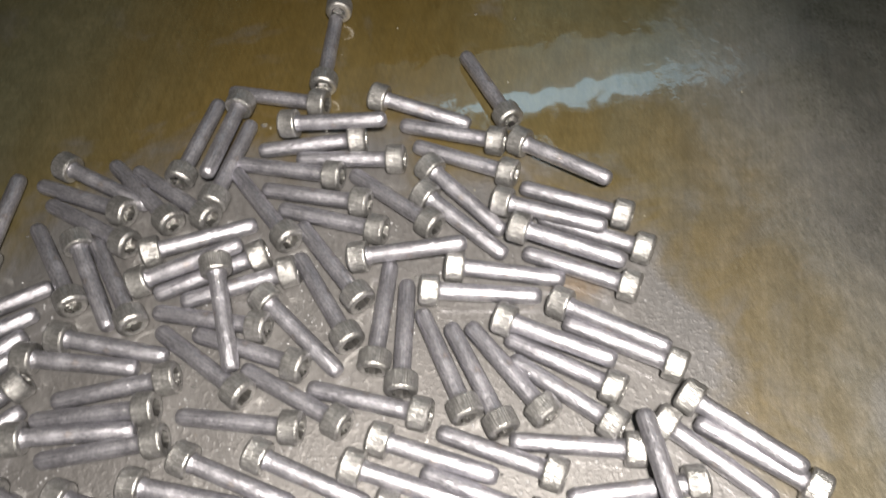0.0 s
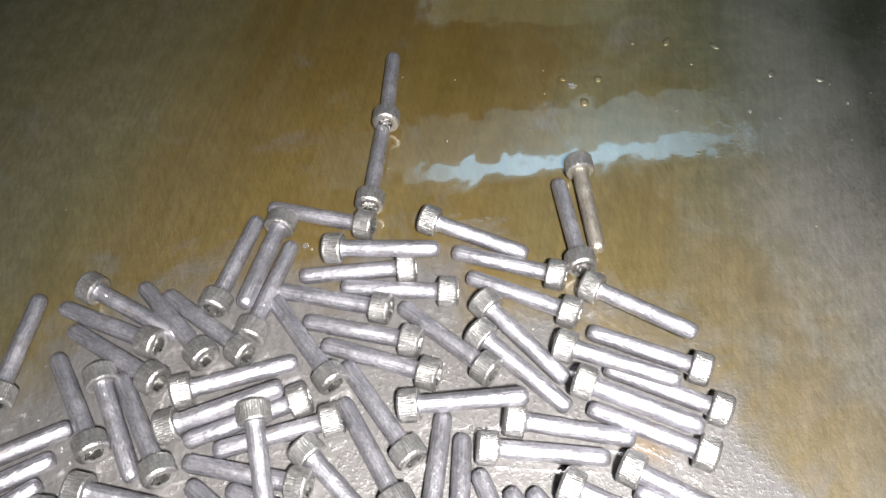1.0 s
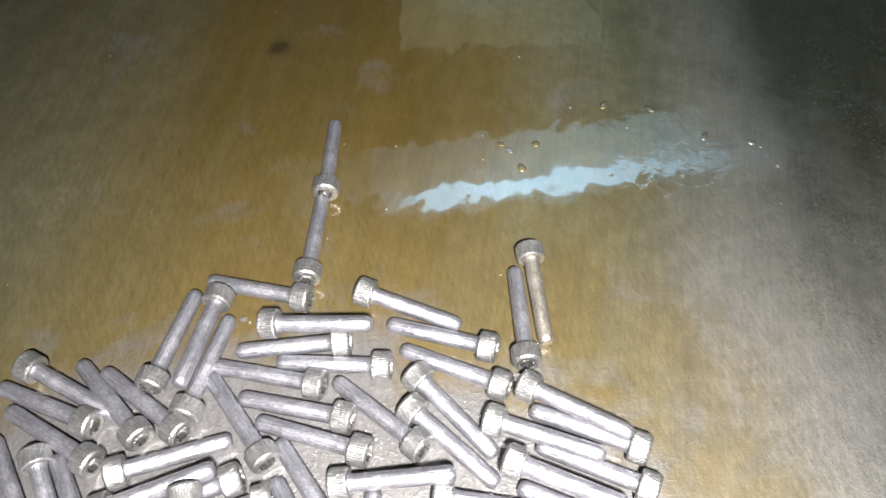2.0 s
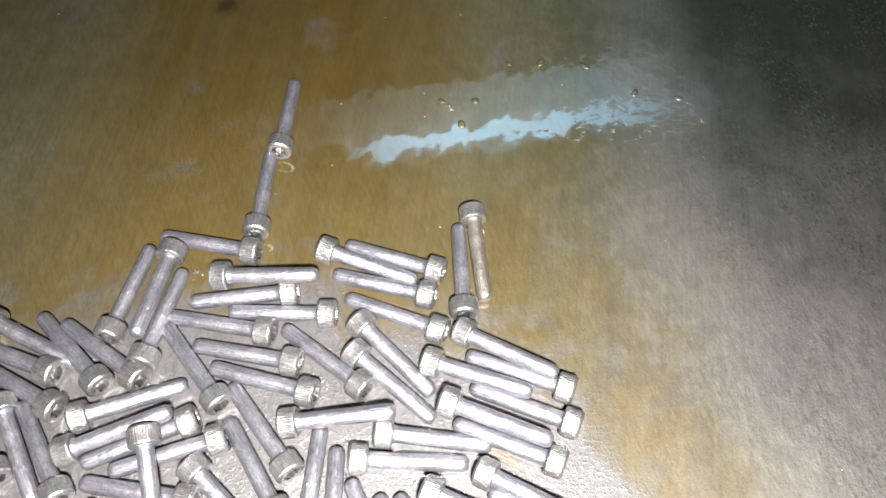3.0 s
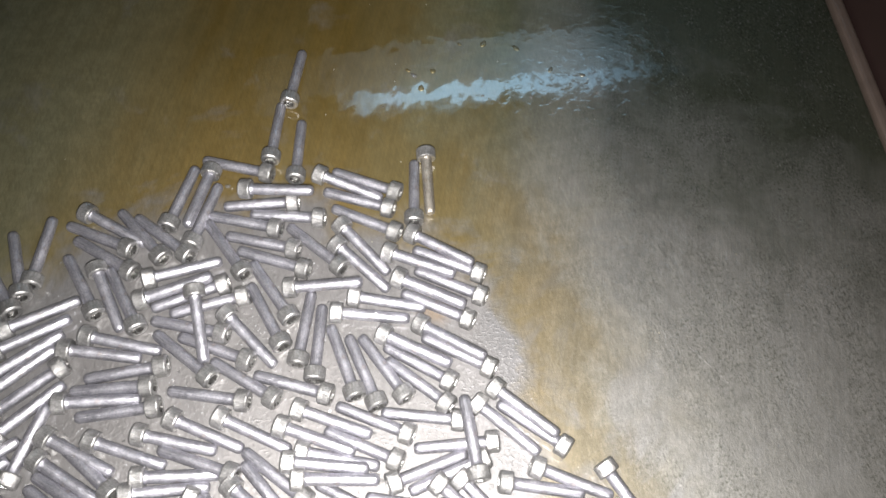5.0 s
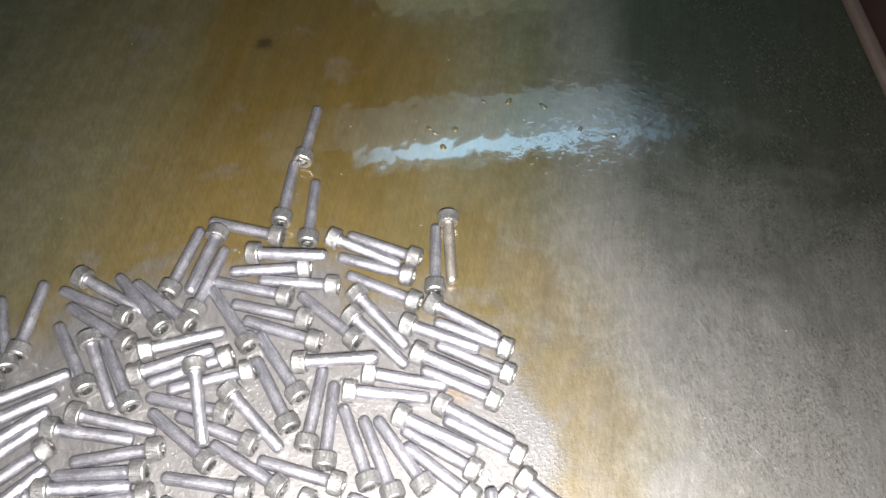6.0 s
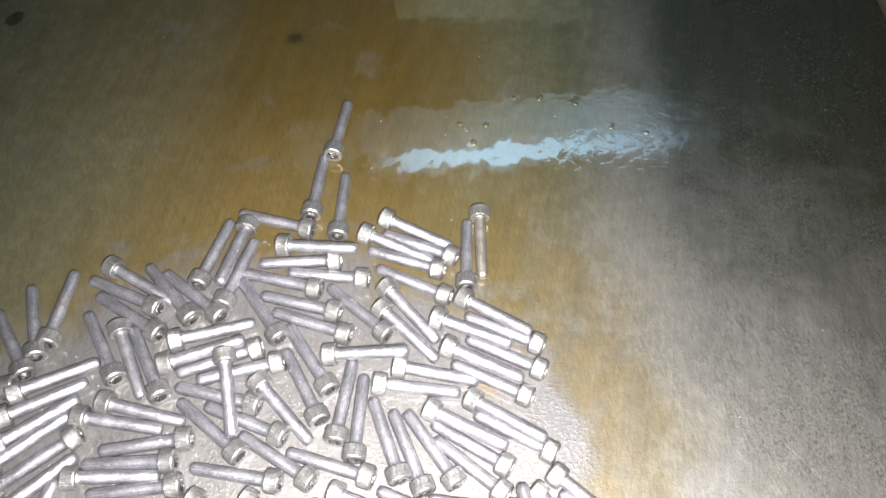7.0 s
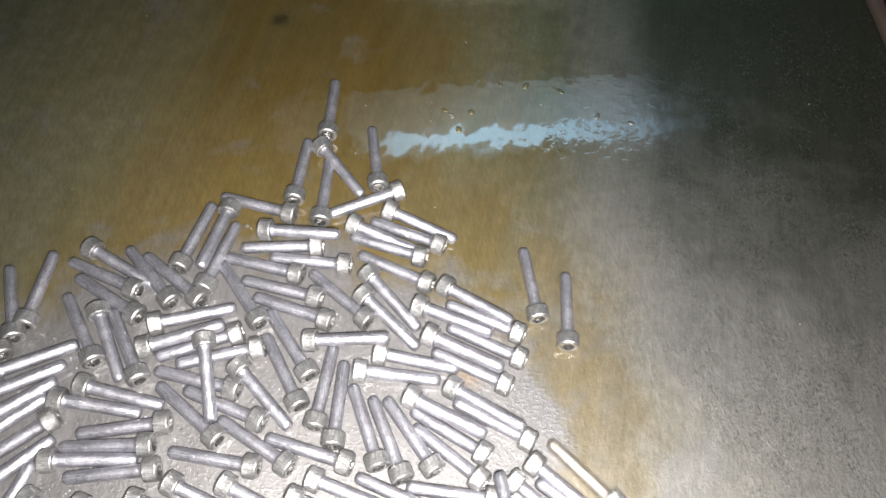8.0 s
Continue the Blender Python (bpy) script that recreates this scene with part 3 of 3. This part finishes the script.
screw(-128.0, 84.7, 13.9, 10.2, -13.1, 34, label=WORDS + " lying across other screws")
screw(0.6, 77.9, 7.3, 3.3, 156.8, 57)
screw(36.6, 87.8, 7.3, 3.3, 174.8, 36)
screw(22.6, 106.1, 10.7, 6.9, -35.2, 36)
screw(37.2, 110.8, 7.3, 3.3, -40.5, 6)
screw(-253.8, 81.7, 7.3, 3.3, -30.8, 45)


def beside_screw(g):
    """A spot on the tray by the head or the tip of some screw, or out in the wet run."""
    if g.random() < 0.16:
        return g.uniform(-0.04, 0.17), g.gauss(0.425, 0.022)
    m = g.choice([ob for ob in SCREWS if ob.matrix_basis.translation.x < 0.12]).matrix_basis
    p = m @ Vector((g.choice((g.uniform(-0.006, 0.002), g.uniform(0.054, 0.060))), g.uniform(-0.009, 0.009), 0))
    return p.x, p.y


SCREWS = [ob for ob in scene.objects if ob.name.startswith("cap_screw")]


def in_pile(g):
    """A spot between the screws, inside the washed zone under the pile."""
    while True:
        x, y = g.uniform(-0.34, 0.12), g.uniform(-0.05, 0.30)
        if ((x + 0.10) * 4.6) ** 2 + ((y - 0.12) * 5.8) ** 2 < g.uniform(0.1, 0.85):
            return x, y


tagged(domes("froth_beads", RNG, 2600, in_pile, lambda g: 0.00018 + min(0.0004, g.expovariate(9000)), FROTH, 0.8),
       "tiny pale beads of froth between the screws", "beads", kind="stuff")
tagged(domes("water_droplets", RNG, 90, beside_screw, lambda g: min(0.0022, 0.0004 + g.expovariate(1900)), WATER, 0.55),
       "clear beads of water on the tray", "droplets", kind="stuff")
FOAM = ((20, 461), (40, 463), (67, 461), (-20, 430), (0, 431), (-8, 413), (96, 441), (122, 438))
SPOTS = iter(FOAM)
tagged(domes("film_bubbles", RNG, len(FOAM), lambda g: tuple(v / 1000 for v in next(SPOTS)), lambda g: g.uniform(0.0014, 0.0026), TRAY, 0.30),
       "small clear bubbles on the wet tray film", "bubbles", kind="stuff")
tagged(domes("bubble", RNG, 1, lambda g: BUBBLE, lambda g: 0.0066, CLEAR, 0.22), "clear round water bubble on the oily tray", "bubble")


# ---- screws that move ----
def moving_screw(label, rows, shank=None):
    """A screw that slides: rows of seconds, the middle of its head's face in millimetres, dip and heading."""
    thing = make_screw(pose(0, 0, 0), label, shank)
    RIDES.append((thing, [(t, pose(x / 1000, y / 1000, z / 1000, 17, tilt, yaw)) for t, x, y, z, tilt, yaw in rows]))


RIDES = []
moving_screw(WORDS + " resting apart", [
    (0, -15.6, 309.5, 7.3, 3.4, 118.7), (0.9, -14.3, 311.0, 7.3, 3.4, 118.6), (1, -11.0, 301.1, 7.3, 3.4, 102.2), (1.2, -16.3, 290.4, 7.3, 3.4, 99.0), (1.5, -6.4, 294.2, 7.3, 3.4, 101.2),
    (2.2, -4.5, 287.6, 7.3, 3.4, 95.7), (3.3, -3.8, 286.2, 7.3, 3.4, 94.6), (7.2, -3.1, 285.2, 7.3, 3.4, 94.2), (7.3, 7.5, 283.3, 7.3, 3.3, 92.2), (7.4, 15.9, 278.4, 7.3, 3.3, 85.6),
    (7.5, 20.1, 274.9, 7.3, 3.3, 82.1), (7.6, 27.5, 271.5, 7.3, 3.3, 77.2), (7.7, 32.8, 267.8, 7.3, 3.3, 74.6), (7.8, 42.0, 265.9, 7.3, 3.3, 78.5), (7.9, 57.2, 256.5, 7.3, 3.3, 84.1),
    (8, 77.9, 244.2, 7.3, 3.3, 93.0),])
moving_screw("oil-browned unthreaded cap screw blank sliding on the wet tray", [
    (0, -45.0, 900.0, 7.3, 3.4, -85.0), (0.6, -45.0, 900.0, 7.3, 3.4, -85.0), (0.9, -34.6, 445.0, 7.3, 3.3, -85.6), (1, -13.2, 367.4, 7.3, 3.3, -79.5), (1.2, -15.5, 357.7, 7.3, 3.3, -78.8),
    (1.5, -8.9, 361.0, 7.3, 3.4, -79.2), (2.2, -4.1, 354.1, 7.3, 3.4, -80.9), (3.3, -0.7, 351.2, 7.3, 3.4, -81.8), (7.2, 0.7, 350.0, 7.3, 3.4, -83.4), (7.3, 14.6, 349.1, 7.3, 3.3, -88.1),
    (7.4, 27.9, 341.6, 7.3, 3.3, -95.0), (7.5, 40.1, 337.3, 7.3, 3.3, -103.2), (7.6, 59.4, 328.0, 7.3, 3.3, -115.4), (7.7, 84.0, 312.2, 7.3, 3.3, -136.4), (7.8, 105.5, 275.0, 7.3, 3.3, -159.7),
    (7.9, 110.0, 204.0, 7.3, 3.3, 158.9), (8, 110.5, 148.1, 7.3, 3.3, 140.2),], STAINED_MESH)
moving_screw(WORDS + " lying on the pile's edge", [
    (0, -15.5, 299.6, 6.9, -6, -30.7), (0.9, -14.2, 301.0, 6.9, -6, -30.7), (1, -11.2, 294.2, 6.9, -6, -27.9), (1.5, -7.4, 285.2, 6.9, -6, -27.4), (2.2, -8.1, 279.4, 6.9, -6, -26.5),
    (8, -8.1, 279.4, 6.9, -6, -26.5),])
moving_screw(WORDS + " slid down against the pile", [
    (0, -80.0, 900.0, 7.3, 3.4, 97.0), (2.9, -80.0, 900.0, 7.3, 3.4, 97.0), (3.3, -87.1, 334.9, 7.3, 3.4, 96.8), (3.5, -93.2, 316.6, 7.3, 3.4, 92.6), (4, -94.2, 314.9, 7.3, 3.4, 93.2),
    (8, -94.2, 314.9, 7.3, 3.4, 93.2),])
moving_screw(WORDS + " slid down beside others", [
    (0, -20.0, 900.0, 7.3, 3.4, 162.0), (2.35, -20.0, 900.0, 7.3, 3.4, 162.0), (2.7, -16.0, 330.0, 7.3, 3.4, 162.0), (2.85, -14.8, 310.5, 7.3, 3.4, 163.1), (6.5, -15.5, 310.2, 7.3, 3.4, 162.9),
    (6.6, -11.7, 308.3, 7.3, 3.4, 163.7), (7.2, -10.7, 307.5, 7.3, 3.4, 163.8), (7.35, -7.4, 307.4, 7.3, 3.4, 164.1), (8, -7.4, 307.4, 7.3, 3.4, 164.1),])
moving_screw(WORDS + " lying at the pile's top", [
    (0, -89.1, 325.6, 7.3, 3.4, -17.0), (2.65, -89.1, 325.6, 7.3, 3.4, -17.0), (2.85, -81.0, 322.8, 7.3, 3.4, -17.5), (6.55, -81.0, 322.8, 7.3, 3.4, -17.5), (6.65, -79.5, 321.2, 7.3, 3.4, -17.3),
    (7.2, -79.5, 321.2, 7.3, 3.4, -17.3), (7.35, -75.5, 318.0, 7.3, 3.4, -17.2), (8, -75.5, 318.0, 7.3, 3.4, -17.2),])
moving_screw(WORDS + " sliding down the wet tray", [
    (0, -70.0, 900.0, 7.3, 3.4, -72.0), (6.1, -70.0, 900.0, 7.3, 3.4, -72.0), (6.5, -63.1, 389.2, 7.3, 3.4, -65.1), (6.6, -67.6, 335.6, 7.3, 3.4, -18.4), (7.2, -65.5, 334.7, 7.3, 3.4, -19.1),
    (7.3, -52.7, 332.5, 7.3, 3.4, -18.6), (8, -52.5, 332.2, 7.3, 3.4, -18.4),])
moving_screw(WORDS + " on the wet tray sheet", [
    (0, -113.6, 383.6, 7.3, 3.4, 92.3), (2.2, -113.6, 383.6, 7.3, 3.4, 92.3), (3.3, -109.3, 382.8, 7.3, 3.4, 87.0), (7.1, -109.3, 382.8, 7.3, 3.4, 86.8), (7.2, -110.9, 378.2, 7.3, 3.3, 43.1), (7.3, -103.0, 379.8, 7.3, 3.3, 21.2), (7.4, -102.4, 378.5, 7.3, 3.3, -34.3),
    (7.5, -106.0, 380.0, 7.3, 3.3, -43.4), (8, -107.6, 381.6, 7.3, 3.4, -45.9),])
moving_screw(WORDS + " sliding down the wet tray", [
    (0, -112.0, 900.0, 7.3, 3.4, 98.0), (6.85, -112.0, 900.0, 7.3, 3.4, 98.0), (7.1, -103.9, 462.7, 7.3, 3.3, 101.1), (7.2, -96.1, 414.5, 7.3, 3.3, 97.8), (7.3, -106.5, 389.3, 7.3, 3.3, 88.8),
    (7.4, -102.3, 387.0, 7.3, 3.3, 91.1), (7.5, -103.0, 387.1, 7.3, 3.3, 92.2), (8, -102.1, 387.6, 7.3, 3.3, 93.4),])
moving_screw(WORDS + " sliding down the wet tray", [
    (0, -140.0, 1000.0, 7.3, 3.4, 97.0), (6.85, -140.0, 1000.0, 7.3, 3.4, 97.0), (7.2, -97.1, 464.3, 7.3, 3.3, 96.6), (7.3, -88.5, 398.1, 7.3, 3.3, 93.0), (7.4, -80.2, 376.4, 7.3, 3.3, 94.9),
    (7.5, -74.4, 366.6, 7.3, 3.3, 96.8), (7.6, -65.1, 353.2, 7.3, 3.3, 101.3), (7.7, -60.4, 348.3, 7.3, 3.3, 102.8), (8, -58.8, 348.3, 7.3, 3.3, 103.2),])
moving_screw(WORDS + " sliding down the wet tray", [
    (0, -60.0, 980.0, 7.3, 3.4, -105.0), (6.85, -60.0, 980.0, 7.3, 3.4, -105.0), (7.1, -53.7, 497.6, 7.3, 3.4, -112.2), (7.2, -50.5, 371.0, 7.3, 3.3, -124.2), (7.3, -40.9, 350.0, 7.3, 3.3, -156.2),
    (7.4, -37.1, 348.8, 7.3, 3.3, -155.7), (7.6, -42.5, 349.7, 7.3, 3.4, -153.1), (8, -41.3, 349.4, 7.3, 3.4, -152.1),])
moving_screw(WORDS + " sliding down the wet tray", [
    (0, -50.0, 920.0, 7.3, 3.4, 95.0), (6.85, -50.0, 920.0, 7.3, 3.4, 95.0), (7.1, -42.4, 489.6, 7.3, 3.3, 95.0), (7.2, -26.6, 402.0, 7.3, 3.3, 88.8), (7.3, -3.4, 323.7, 7.3, 3.3, 92.4),
    (7.4, 4.5, 314.5, 7.3, 3.3, 77.6), (7.5, 14.2, 309.1, 7.3, 3.3, 89.0), (7.6, 22.4, 298.8, 7.3, 3.3, 89.1), (7.7, 27.0, 287.3, 7.3, 3.3, 89.1), (7.8, 32.0, 276.9, 7.3, 3.3, 90.3),
    (7.9, 44.0, 266.6, 7.3, 3.3, 96.3), (8, 58.5, 260.9, 7.3, 3.3, 103.9),])
moving_screw(WORDS + " lying on the pile's edge", [
    (0, 41.5, 254.6, 7.3, 3.3, 161.5), (0.9, 42.8, 255.9, 7.3, 3.3, 161.5), (1.1, 43.9, 250.7, 7.3, 3.3, 161.3), (1.6, 47.7, 251.3, 7.3, 3.3, 161.4), (2.9, 49.6, 248.9, 7.3, 3.3, 161.4),
    (8, 49.6, 248.9, 7.3, 3.3, 161.4),])
moving_screw(WORDS + " lying on the pile's edge", [
    (0, 50.0, 236.5, 7.3, 3.3, 160.2), (0.9, 50.0, 236.5, 7.3, 3.3, 160.2), (1.1, 49.6, 233.3, 7.3, 3.3, 160.0), (1.6, 51.3, 233.8, 7.3, 3.3, 160.1), (2.9, 51.6, 231.7, 7.3, 3.3, 160.1),
    (8, 51.6, 231.7, 7.3, 3.3, 160.1),])
moving_screw(WORDS + " lying on the pile's edge", [
    (0, -15.6, 245.2, 12.8, -2.1, -19.9), (0.9, -15.6, 245.2, 12.8, -2.1, -19.9), (1.1, -16.1, 242.4, 12.8, -2.1, -20.1), (1.6, -14.6, 243.1, 12.8, -2.1, -20.0), (2.9, -14.5, 240.9, 12.8, -2.1, -20.0),
    (8, -14.5, 240.9, 12.8, -2.1, -20.0),])
moving_screw(WORDS + " lying on the pile's edge", [
    (0, 42.7, 216.9, 7.3, 3.3, 160.0), (0.9, 42.7, 216.9, 7.3, 3.3, 160.0), (1.1, 42.1, 214.4, 7.3, 3.3, 159.8), (1.6, 43.3, 214.2, 7.3, 3.3, 159.8), (2.9, 43.7, 213.3, 7.3, 3.3, 159.8),
    (8, 43.7, 213.3, 7.3, 3.3, 159.8),])


# ---- movement ----
def motions():
    for thing, rows in RIDES:
        walk(thing, rows)


motions()
